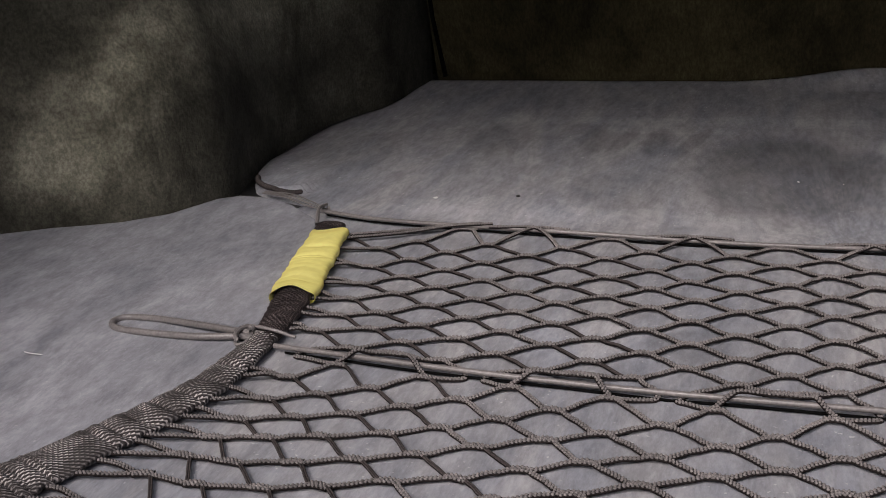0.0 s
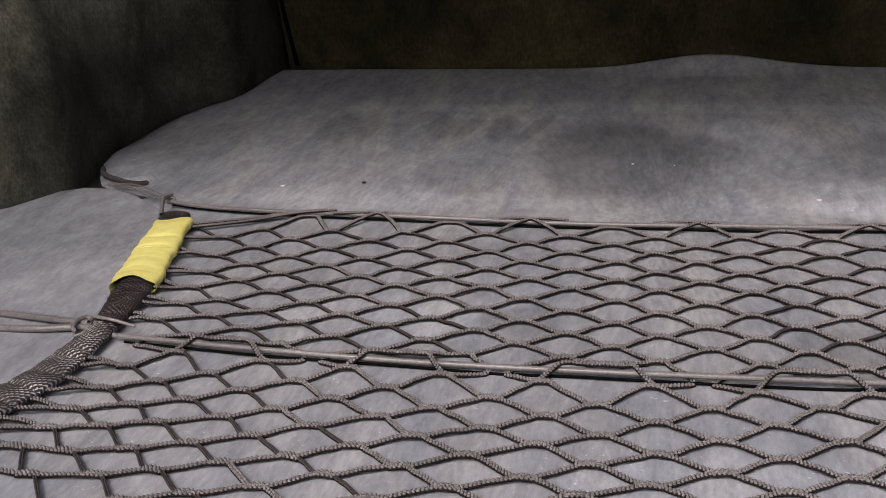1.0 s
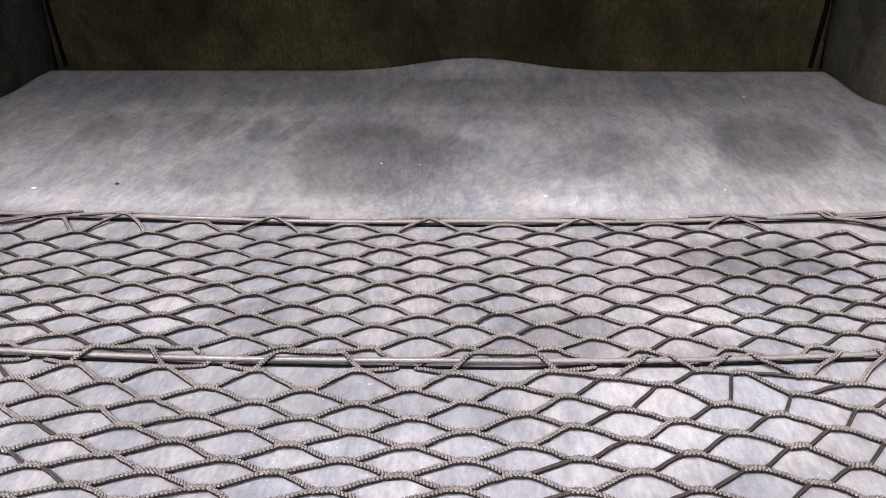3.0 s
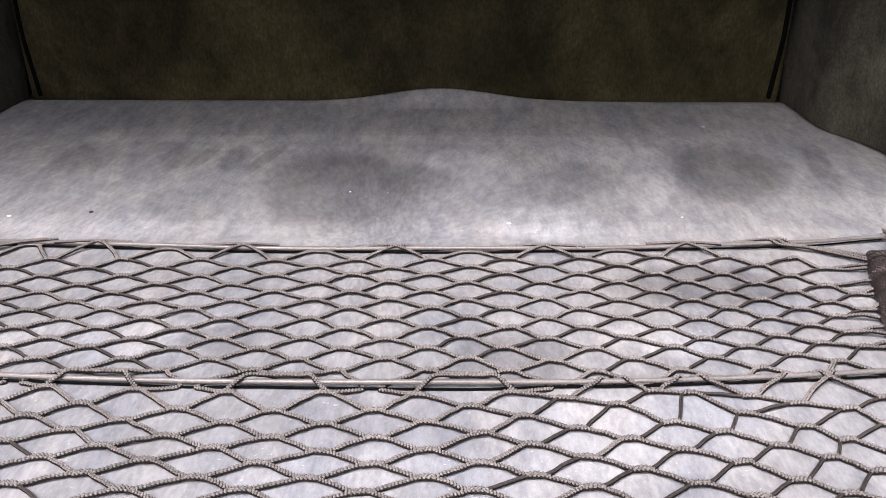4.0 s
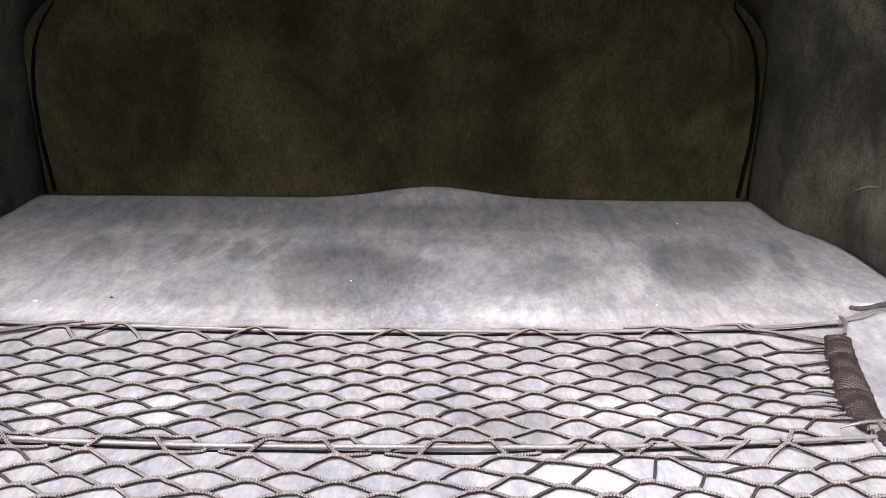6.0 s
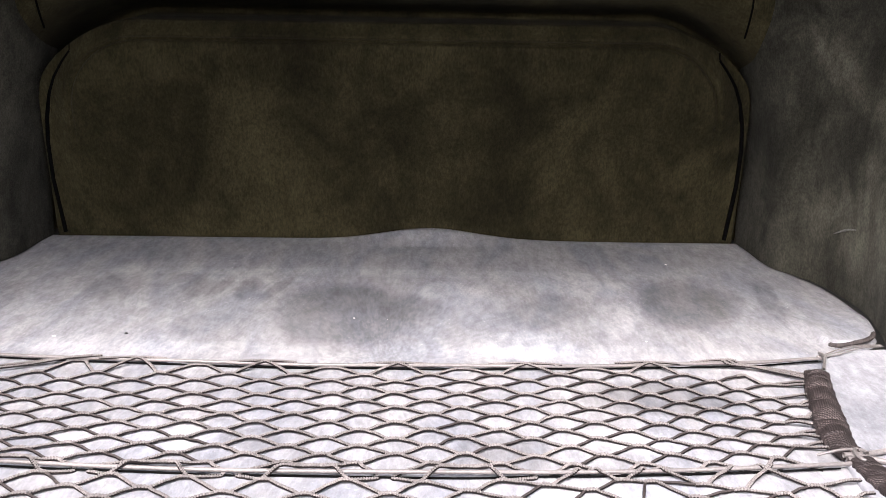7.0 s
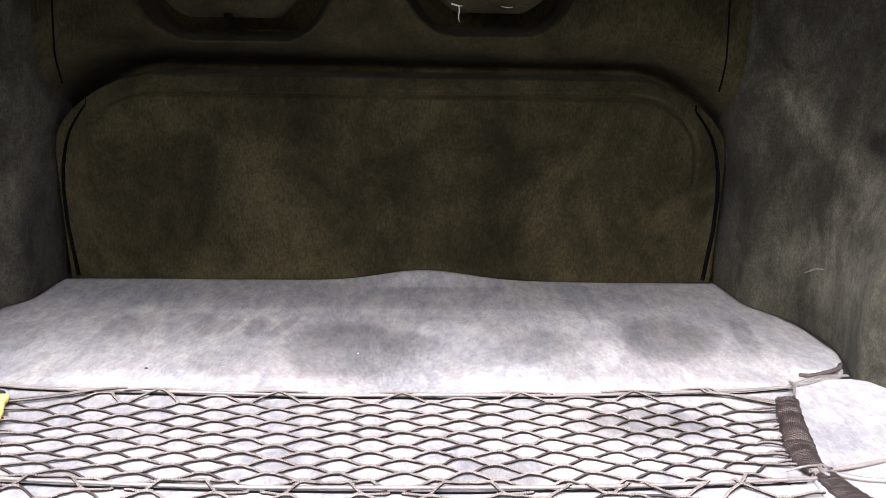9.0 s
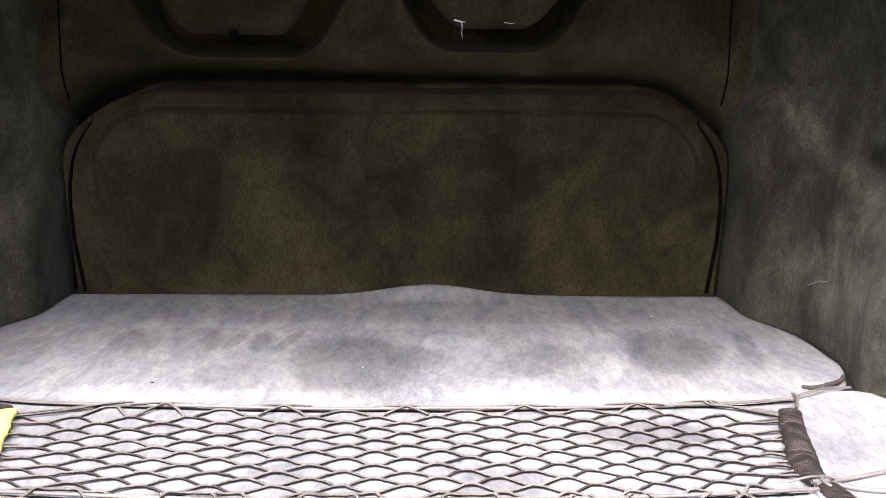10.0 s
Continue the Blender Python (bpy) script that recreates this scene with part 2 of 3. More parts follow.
def smooth_path(points, step):
    """A Catmull-Rom path through the points, sampled at even steps."""
    p = np.asarray(points, float)
    q = np.vstack([2 * p[0] - p[1], p, 2 * p[-1] - p[-2]])
    out = []
    for k in range(len(p) - 1):
        a, b, c, d = q[k:k + 4]
        for u in np.linspace(0, 1, 24, endpoint=False):
            out.append(0.5 * (2 * b + (c - a) * u + (2 * a - 5 * b + 4 * c - d) * u * u + (3 * b - a - 3 * c + d) * u ** 3))
    out.append(p[-1])
    out = np.array(out)
    s = np.r_[0, np.cumsum(np.linalg.norm(np.diff(out, axis=0), axis=1))]
    n = max(2, int(round(s[-1] / step)) + 1)
    t = np.linspace(0, s[-1], n)
    return np.stack([np.interp(t, s, out[:, k]) for k in range(3)], 1), t


def frames_of(path):
    tan = np.gradient(path, axis=0)
    tan /= np.linalg.norm(tan, axis=1)[:, None] + 1e-12
    up = np.array([0.0, 0.0, 1.0]) * np.ones_like(tan)
    steep = np.abs(tan[:, 2]) > 0.95
    up[steep] = (0.0, 1.0, 0.0)
    side = np.cross(tan, up)
    side /= np.linalg.norm(side, axis=1)[:, None] + 1e-12
    return tan, side, np.cross(side, tan)


STITCH = 0.0024


class Tubes:
    """Gathers many tubes into one mesh."""

    def __init__(self):
        self.verts, self.faces, self.slots, self.count = [], [], [], 0

    def add(self, path, radius, sides=8, slot=0):
        path = np.asarray(path, float)
        _, side, up = frames_of(path)
        radius = np.broadcast_to(np.asarray(radius, float), (len(path),))
        a = np.arange(sides) * 2 * np.pi / sides
        ring = (path[:, None] + radius[:, None, None] * (np.cos(a)[None, :, None] * side[:, None] + np.sin(a)[None, :, None] * up[:, None]))
        n = len(path)
        r, c = np.meshgrid(np.arange(n - 1), np.arange(sides), indexing="ij")
        i = self.count + r * sides + c
        j = self.count + r * sides + (c + 1) % sides
        self.faces.append(np.stack([i, j, j + sides, i + sides], -1).reshape(-1, 4))
        self.slots.append(np.full(len(self.faces[-1]), slot, dtype=np.int32))
        self.verts.append(ring.reshape(-1, 3))
        self.count += n * sides

    def braid(self, points, phase=0.0, shaded=False):
        """A knitted cord along the points: two rows of stitches side by side on a dark core. A leg on the shaded side
        is smooth, its shade put into darker yarn.
        """
        if shaded:
            path, _ = smooth_path(points, 0.0018)
            _, side, up = frames_of(path)
            self.add(path + 0.0005 * up + 0.0006 * side, 0.00066, 5, 2)
            self.add(path + 0.0005 * up - 0.0006 * side, 0.00066, 5, 2)
            self.add(path - 0.0004 * up, 0.0012, 5, 0)
            return
        path, s = smooth_path(points, STITCH / 6)
        _, side, up = frames_of(path)
        for k in (-1, 1):
            a = 2 * np.pi * s / STITCH + phase + k * 1.2
            self.add(path + (k * 0.00088 + 0.00015 * np.sin(a)[:, None]) * side + (0.0003 + 0.0003 * np.cos(a)[:, None]) * up, 0.00068 * (1 + 0.55 * np.cos(a)), 5, 1)
        path, _ = smooth_path(points, 0.0018)
        _, side, up = frames_of(path)
        for k in (-1, 1):
            self.add(path + k * 0.00110 * side - 0.0003 * up, 0.00095, 5, 0)

    def rope(self, points, strand, lay, pitch, plies=2, sides=5, phase=0.0):
        path, s = smooth_path(points, pitch / 7)
        _, side, up = frames_of(path)
        for k in range(plies):
            a = 2 * np.pi * (s / pitch + k / plies) + phase
            self.add(path + lay * (np.cos(a)[:, None] * side + np.sin(a)[:, None] * up), strand, sides)

    def build(self, name, material, parent=None, label=""):
        v, f = np.vstack(self.verts), np.vstack(self.faces)
        me = bpy.data.meshes.new(name)
        me.vertices.add(len(v))
        me.vertices.foreach_set("co", v.ravel())
        me.loops.add(f.size)
        me.loops.foreach_set("vertex_index", f.ravel().astype(np.int32))
        me.polygons.add(len(f))
        me.polygons.foreach_set("loop_start", np.arange(0, f.size, 4, dtype=np.int32))
        me.polygons.foreach_set("use_smooth", np.ones(len(f), dtype=bool))
        me.polygons.foreach_set("material_index", np.concatenate(self.slots))
        me.update(calc_edges=True)
        for m in (material if isinstance(material, tuple) else (material,)):
            me.materials.append(m)
        ob = new(name, me)
        if parent is not None:
            ob.parent = parent
        return tagged(ob, label) if label else ob


def box(x0, x1, y0, y1, z0, z1, bevel=0.0):
    bm = bmesh.new()
    bmesh.ops.create_cube(bm, size=1.0)
    for v in bm.verts:
        v.co = ((x0 + x1) / 2 + v.co.x * (x1 - x0), (y0 + y1) / 2 + v.co.y * (y1 - y0), (z0 + z1) / 2 + v.co.z * (z1 - z0))
    if bevel:
        bmesh.ops.bevel(bm, geom=bm.edges[:], offset=bevel, segments=4, profile=0.6, affect="EDGES")
        for f in bm.faces:
            f.smooth = True
    return bm


def step(a, b, v):
    u = np.clip((v - a) / (b - a), 0, 1)
    return u * u * (3 - 2 * u)


def waves(x, y, seed=0.0):
    """Slow uneven height between about -1 and 1."""
    return (np.sin(7.1 * x + 3.3 * y + seed) + np.sin(-4.7 * x + 8.9 * y + 1.7 + seed * 2) + np.sin(13.1 * x + 11.3 * y + 0.6 - seed)) / 3


# ---- structure ----
def structure(name, bm, material, label, category):
    me = bpy.data.meshes.new(name)
    bm.to_mesh(me)
    bm.free()
    me.materials.append(material)
    return tagged(new(name, me), label, category, kind="structure")


structure("ground", box(-60, 60, -60, 60, -0.85, -0.94), GROUND, "dark grey asphalt ground under the car", "ground")
structure("floor", box(-0.86, 0.86, -0.80, 0.80, -0.04, -0.01), BLACK, "dark boot floor panel under the mats", "floor")
structure("wall_rear", box(-0.90, 0.90, -0.86, -0.80, -0.55, 0.07, 0.015), SEALED, "plain painted loading sill of the boot", "sill")
# out of view; its front edge is set to shade the far mat and bulkhead
structure("ceiling", box(-0.86, 0.86, -0.32, 0.80, 0.655, 0.68), TRIM_FELT, "unseen underside of the parcel shelf, sized to block light", "ceiling")
# ledges out of view, added so that light falls off towards the side walls
for s in (-1, 1):
    structure("trim", box(min(s * 0.80, s * 0.95), max(s * 0.80, s * 0.95), -0.86, -0.325, 0.645, 0.675), SEALED, "unseen ledge along the boot opening, added to shade the sides", "trim")


def arch_distance(x, z):
    """Signed distance to the rounded arch round the recessed panel, below nought inside."""
    qx, qz = np.abs(x) - 0.38, z - 0.20
    corner = np.hypot(np.maximum(qx, 0), np.maximum(qz, 0)) + np.minimum(np.maximum(qx, qz), 0) - 0.17
    return corner


def bulkhead_y(x, z):
    d = arch_distance(x, z)
    base = 0.672 - 0.26 * np.minimum(z, 0.37) - 0.05 * np.maximum(z - 0.37, 0)
    top = step(0.10, 0.27, z)
    cushion = 0.030 * np.clip((-0.021 - d) / 0.033, 0, 1) * (0.35 + 0.65 * top) - 0.011 * np.exp(-((d + 0.057) / 0.0036) ** 2) * top
    e = d + 0.026 * step(0.24, 0.34, z)
    near_side = 1 - step(-0.45, 0.30, x)
    hollow = (0.060 + 0.050 * near_side) * np.exp(-(np.maximum(e - 0.010, 0) / (0.011 + 0.008 * near_side)) ** 2) + (0.025 + 0.035 * near_side) * np.exp(-(np.maximum(e - 0.010, 0) / (0.026 + 0.018 * near_side)) ** 2)
    hollow = hollow * step(-0.004, 0.003, e) * (0.50 + 0.50 * step(0.12, 0.33, z))
    out = cushion - hollow + 0.026 * step(-0.002, 0.060, d)
    for cx, hw, z0 in ((-0.2450, 0.095, 0.438), (0.149, 0.078, 0.450)):
        pocket = np.hypot(np.maximum(np.abs(x - cx) - hw - 0.55 * (z - z0), 0), np.maximum(z0 - z, 0))
        out = out - 0.100 * (1 - step(0.026, 0.046, pocket))
    return base - out + 0.0015 * waves(x * 1.3, z * 2.0, 2.0)


def wall_grid(name, xs, zs, label, category):
    gx, gz = np.meshgrid(xs, zs)
    pts = np.stack([gx, bulkhead_y(gx, gz), gz], -1)
    verts, faces = pts.reshape(-1, 3).tolist(), grid_faces(len(zs), len(xs))
    start = len(verts)
    for p in pts.reshape(-1, 3):
        verts.append((p[0], 0.80, p[2]))
    rows, cols = len(zs), len(xs)
    for f in grid_faces(rows, cols, start):
        faces.append(tuple(reversed(f)))
    me = bpy.data.meshes.new(name)
    me.from_pydata(verts, [], faces)
    me.polygons.foreach_set("use_smooth", [True] * len(me.polygons))
    me.materials.append(TRIM_FELT)
    return tagged(new(name, me), label, category, kind="structure")


wall_front = wall_grid("wall_front", np.linspace(-0.60, 0.60, 481), np.linspace(-0.03, 0.66, 345),
                       "charcoal felt-covered bulkhead with an arched recessed panel", "wall")


def side_wall(name, s, label):
    base = [(0.82, -1.02), (0.82, -0.25), (0.775, -0.11), (0.70, -0.04), (0.650, -0.012), (0.622, 0.0), (0.601, 0.025), (0.588, 0.062), (0.582, 0.09), (0.589, 0.13), (0.601, 0.19),
            (0.612, 0.28), (0.608, 0.39), (0.592, 0.455), (0.570, 0.505), (0.562, 0.57), (0.560, 0.70)]
    top = [(0.80, -1.02), (0.80, -0.38), (0.785, -0.22), (0.76, -0.10), (0.735, 0.02), (0.71, 0.10), (0.69, 0.17), (0.67, 0.24),
           (0.645, 0.32), (0.615, 0.41), (0.585, 0.48), (0.555, 0.54), (0.538, 0.60), (0.530, 0.70)]
    lo, _ = smooth_path([(x, y, 0) for x, y in base], 0.006)
    hi, _ = smooth_path([(x, y, 0) for x, y in top], 0.006)
    n = 300
    pick = lambda p: np.stack([np.interp(np.linspace(0, 1, n), np.linspace(0, 1, len(p)), p[:, k]) for k in range(2)], 1)
    lo, hi = pick(lo), pick(hi)
    zs = np.linspace(-0.03, 0.67, 70)
    rows = []
    for z in zs:
        u = step(0.03, 0.42, z)
        xy = lo * (1 - u) + hi * u
        bump = 0.003 * waves(xy[:, 1] * 1.6, z * 2.2, 4.0 * s)
        rows.append(np.stack([s * (xy[:, 0] + bump), xy[:, 1], np.full(n, z)], 1))
    pts = np.array(rows)
    back = pts.copy()
    back[:, :, 0] = s * 0.90
    verts = pts.reshape(-1, 3).tolist() + back.reshape(-1, 3).tolist()
    faces = grid_faces(70, n) + [tuple(reversed(f)) for f in grid_faces(70, n, 70 * n)]
    me = bpy.data.meshes.new(name)
    me.from_pydata(verts, [], faces)
    me.polygons.foreach_set("use_smooth", [True] * len(me.polygons))
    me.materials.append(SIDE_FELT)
    return tagged(new(name, me), label, "wall", kind="structure")


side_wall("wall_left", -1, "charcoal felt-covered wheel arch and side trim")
wall_right = side_wall("wall_right", 1, "charcoal felt side trim with pale scuff marks and painted light")

# black seams of the bulkhead
for s in (-1, 1):
    zs = np.linspace(0.0, 0.292, 60)
    xs = np.interp(zs, [0, 0.09, 0.15, 0.19, 0.225, 0.252, 0.275, 0.292], [0.533, 0.540, 0.540, 0.536, 0.528, 0.516, 0.500, 0.486])
    gap = Tubes()
    gap.add(np.stack([s * xs, bulkhead_y(xs, zs) - 0.0002, zs], 1), np.interp(zs, [0, 0.2, 0.292], [0.0038, 0.0034, 0.0022]), 8)
    xs2, zs2 = np.linspace(0.486, 0.487, 6), np.linspace(0.292, 0.302, 6)
    gap.add(np.stack([s * xs2, bulkhead_y(xs2, zs2), zs2], 1), 0.0016, 8)
    tagged(gap.build("seam", GAP), "thin black gap beside the recessed panel", "seam", "bulkhead seams", "structure")
    zs3 = np.linspace(0.325, 0.54, 40)
    xs3 = np.interp(zs3, [0.325, 0.54], [0.521, 0.518])
    up = Tubes()
    up.add(np.stack([s * xs3, bulkhead_y(xs3, zs3) + 0.0004, zs3], 1), 0.0016, 8)
    tagged(up.build("seam", GAP), "thin dark upright joint in the felt trim", "seam", "bulkhead seams", "structure")


# ---- floor mats ----
def mat_half_width(y):
    pts = [(-0.79, 0.79), (0.050, 0.70), (0.056, 0.52), (0.062, 0.500), (0.074, 0.497), (0.080, 0.507), (0.088, 0.530), (0.098, 0.552), (0.112, 0.567),
           (0.135, 0.580), (0.19, 0.591), (0.28, 0.602), (0.34, 0.602), (0.39, 0.598), (0.43, 0.589), (0.46, 0.578), (0.485, 0.563),
           (0.505, 0.556), (0.53, 0.552), (0.647, 0.546)]
    return np.interp(y, [p[0] for p in pts], [p[1] for p in pts])


hem = table([(0.50, 0.136), (0.508, 0.126), (0.518, 0.108), (0.534, 0.101), (0.552, 0.106), (0.568, 0.121), (0.582, 0.150)])


def mat_height(x, y):
    z = -0.0039 - 0.0037 * step(0.0, 0.07, y) + 0.0005 * waves(x * 2.2, y * 2.6)
    z += 0.0065 * step(0.42, 0.62, y)
    z += 0.019 * np.exp(-((x - 0.055) / 0.105) ** 2) * step(0.59, 0.647, y)
    over = y - hem(np.abs(x))
    z += 0.008 * step(0.500, 0.514, np.abs(x)) * step(0.0, 0.004, over) * (1 - step(0.04, 0.14, over))
    return z


ys = np.r_[np.linspace(-0.79, 0.04, 84), np.linspace(0.046, 0.14, 60), np.linspace(0.145, 0.647, 110)]
ss = np.linspace(-1, 1, 181)
gy, gs = np.meshgrid(ys, ss, indexing="ij")
gx = gs * mat_half_width(gy)
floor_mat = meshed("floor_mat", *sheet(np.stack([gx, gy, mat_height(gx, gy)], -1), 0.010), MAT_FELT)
tagged(floor_mat, "pale grey felt boot mat with dark brushed marks and painted fold shading", "mat")

for s in (-1, 1):
    edge = Tubes()
    xx = np.linspace(0.516, 0.581, 30)
    path = np.stack([s * xx, hem(xx) - 0.0005, -0.0060 + 0.006 * step(0.516, 0.55, xx)], 1)
    edge.rope(path[::3], 0.0015, 0.0016, 0.007, 3, 6)
    edge.build("edge_binding", DARK_YARN, floor_mat, "dark braided binding round a mat corner")

inner = table([(-0.80, 0.48), (-0.55, 0.462), (-0.45, 0.436), (-0.387, 0.414), (-0.315, 0.402), (-0.23, 0.410), (-0.154, 0.430), (-0.08, 0.452),
               (0.0, 0.470), (0.035, 0.486), (0.055, 0.500), (0.08, 0.512)])
back_edge = table([(0.47, 0.040), (0.50, 0.056), (0.517, 0.066), (0.54, 0.076), (0.565, 0.078), (0.583, 0.066), (0.594, 0.040), (0.606, 0.012),
                   (0.645, -0.02), (0.70, -0.04), (0.75, -0.07), (0.80, -0.11)])
for s in (-1, 1):
    v, u = np.meshgrid(np.r_[np.linspace(0, 0.85, 60), np.linspace(0.86, 1, 50)], np.linspace(0, 1, 110), indexing="ij")
    y = -0.79 + v * 0.86
    for _ in range(6):
        near_edge = inner(y) - (0.020 * step(-0.40, -0.25, y) * (1 - step(0.0, 0.05, y)) if s < 0 else 0.0)
        x = near_edge + (0.79 - near_edge) * u ** 1.25
        y = -0.79 + v * (back_edge(x) + 0.79)
    z = 0.0002 + 0.0010 * waves(x * 3, y * 3, 5 + s)
    rim = np.minimum(np.minimum(u * 0.34, (1 - v) * 0.8), (1 - u) * 0.34)
    z = z - 0.0035 * (1 - np.minimum(rim / 0.006, 1)) ** 2
    pts = np.stack([s * x, y, z], -1)
    verts, faces = sheet(pts if s > 0 else pts[:, ::-1], 0.010)
    tagged(meshed("side_mat", verts, faces, WING_FELT), "grey felt side mat with a rounded corner beside the net", "mat", "side mats")

# ---- cargo net ----
cargo_net = thing("cargo_net", "dark grey knotted cargo net lying on the boot mat", "cargo net", place=(0, 0, -0.0048))


def far_cord_y(x):
    return -0.004 + 0.145 * x * x


def mid_cord_y(x):
    return -0.283 + 0.16 * x * x


def surface(terms, i, j):
    x = y = 0.0
    for p, q, a, b in terms:
        x += a * i ** p * j ** q
        y += b * i ** p * j ** q
    return x, y


# how the net is stretched: terms in the column (sixths) and the half-row (sixths from the middle row of each half)
FAR_FIELD = (
    (0, 0, 0.02430, -0.14424), (0, 1, 0.00127, -0.11591), (0, 2, -0.00122, -0.00015), (0, 3, 0.00041, 0.00119), (1, 0, 0.37848, 0.00830), (1, 1, -0.02248, -0.00599),
    (1, 2, 0.01118, -0.00019), (1, 3, -0.00096, -0.00064), (2, 0, -0.00959, -0.00666), (2, 1, 0.00188, -0.00537), (2, 2, 0.00524, 0.01323), (2, 3, -0.00294, -0.00852),
    (3, 0, -0.00960, -0.00029), (3, 1, 0.01157, 0.00722), (3, 2, 0.00295, 0.00191), (4, 0, -0.00517, 0.00613), (4, 1, -0.00307, 0.02478), (5, 0, -0.00104, -0.00416))
NEAR_FIELD = (
    (0, 0, 0.02506, -0.40515), (0, 1, -0.01356, -0.09336), (0, 2, -0.01206, 0.00855), (0, 3, 0.00727, -0.00340), (1, 0, 0.40655, 0.00871), (1, 1, 0.03178, -0.02189),
    (1, 2, -0.00216, 0.00216), (1, 3, -0.00813, 0.00446), (2, 0, -0.00712, 0.04180), (2, 1, 0.02850, -0.05633), (2, 2, 0.01935, -0.00428), (2, 3, -0.01401, -0.00056),
    (3, 0, -0.05142, 0.01290), (3, 1, -0.02977, 0.00675), (3, 2, 0.01893, -0.00163), (4, 0, -0.00924, -0.00759), (4, 1, -0.03073, 0.06187), (5, 0, 0.00744, -0.02268))
TUGGED = {(4.0, 15): (0.002, -0.0185), (3.5, 16): (-0.0076, 0.0138), (4.5, 16): (0.0, -0.0107), (2.5, 16): (0.0, 0.0063), (4.0, 17): (-0.007, 0.0), (5.0, 17): (0.0065, 0.0), (5.0, 19): (-0.0053, 0.0)}
LAST = 29
left_band_x = table([(-0.75, -0.505), (-0.56, -0.462), (-0.448, -0.412), (-0.387, -0.392), (-0.325, -0.376), (-0.25, -0.378), (-0.162, -0.388), (-0.03, -0.420), (0.0, -0.428)])
right_band_x = table([(-0.75, 0.520), (-0.56, 0.475), (-0.448, 0.432), (-0.387, 0.412), (-0.31, 0.402), (-0.25, 0.398), (-0.234, 0.402), (-0.137, 0.418), (-0.012, 0.448), (0.02, 0.455)])
jig = random.Random(7)
JITTER = {}


def field(terms, i, j):
    """The knot's place; past the outermost columns it goes on in a straight line."""
    row = (j - (20 if terms is NEAR_FIELD else 6)) / 6
    inside = max(-6.0, min(6.0, i))
    x, y = surface(terms, inside / 6, row)
    if inside != i:
        x0, y0 = surface(terms, (inside - math.copysign(0.5, i)) / 6, row)
        x, y = x + (x - x0) * 2 * abs(i - inside), y + (y - y0) * 0.5 * abs(i - inside)
    dx, dy = TUGGED.get((i, j), (0.0, 0.0))
    return x + dx, y + dy


def knot(i, j):
    """Column i and half-row j of the net: rows 0 to 12 lie between the cords, from 14 on nearer."""
    if (i, j) in JITTER:
        return JITTER[(i, j)]
    if j <= 12:
        x, y = field(FAR_FIELD, i, j)
        y = min(y, far_cord_y(x) - 0.012)
    else:
        x, y = field(NEAR_FIELD, i, j)
        if j == 14:
            y = mid_cord_y(x) - 0.012
    if j == 13:
        x = (field(FAR_FIELD, i, 12.6)[0] + field(NEAR_FIELD, i, 14)[0]) / 2 if abs(i) < 5 else field(FAR_FIELD, i, 13)[0]
        y = mid_cord_y(x) + (0.0095 if i % 2 else 0.004)
    x, y = x + jig.gauss(0, 0.0014), y + jig.gauss(0, 0.0011)
    z = 0.0026 + 0.0010 * (0.5 + 0.5 * float(waves(x * 3, y * 3, 1.0))) + jig.uniform(0, 0.0005)
    JITTER[(i, j)] = (x, y, z)
    return JITTER[(i, j)]


JOIN = 0.0046
net = Tubes()


def leg(a, b, sag=0.0):
    """A twisted leg from knot a to knot b, leaving and meeting the joins level."""
    (ax, ay, az), (bx, by, bz) = a, b
    s = 1 if bx >= ax else -1
    p0 = (ax + s * JOIN, ay, az)
    p3 = (bx - s * JOIN, by, bz)
    mid = [(p0[k] + p3[k]) / 2 for k in range(3)]
    mid[2] += sag
    bend = (p3[1] - p0[1]) * jig.uniform(-0.03, 0.04)
    q1 = (p0[0] * 0.76 + p3[0] * 0.24, p0[1] * 0.76 + p3[1] * 0.24 - bend, p0[2])
    q2 = (p0[0] * 0.24 + p3[0] * 0.76, p0[1] * 0.24 + p3[1] * 0.76 + bend, p3[2])
    edge = 0.12 if s < 0 else 0.20
    net.braid([p0, q1, mid, q2, p3], jig.uniform(0, 6), -s * mid[0] > edge + jig.uniform(-0.07, 0.07))


def join(i, j):
    x, y, z = knot(i, j)
    h = JOIN + 0.0012
    tilt = jig.gauss(0, 0.0006)
    for off in (-0.0012, 0.0012):
        net.braid([(x - h, y + off * 0.6 - tilt, z), (x, y + off, z + 0.0007), (x + h, y + off * 0.6 + tilt, z)], jig.uniform(0, 6))


def meets_cord(i, j):
    """True where a near row has run up under the middle cord, so that the knot is missing."""
    if j < 14:
        return False
    x, y = field(NEAR_FIELD, i, max(j, 15))
    return y > mid_cord_y(x) - (0.022 if j == 14 else 0.010)


def columns(j):
    """The columns of a half-row whose knots lie clear of the edge bands."""
    cols = [float(k) for k in range(-8, 9)] if j % 2 else [k + 0.5 for k in range(-8, 8)]
    inside = []
    for i in cols:
        x, y, _ = knot(i, j)
        if meets_cord(i, j):
            continue
        if float(left_band_x(y)) + 0.012 < x < float(right_band_x(y)) - 0.012:
            inside.append(i)
    return inside


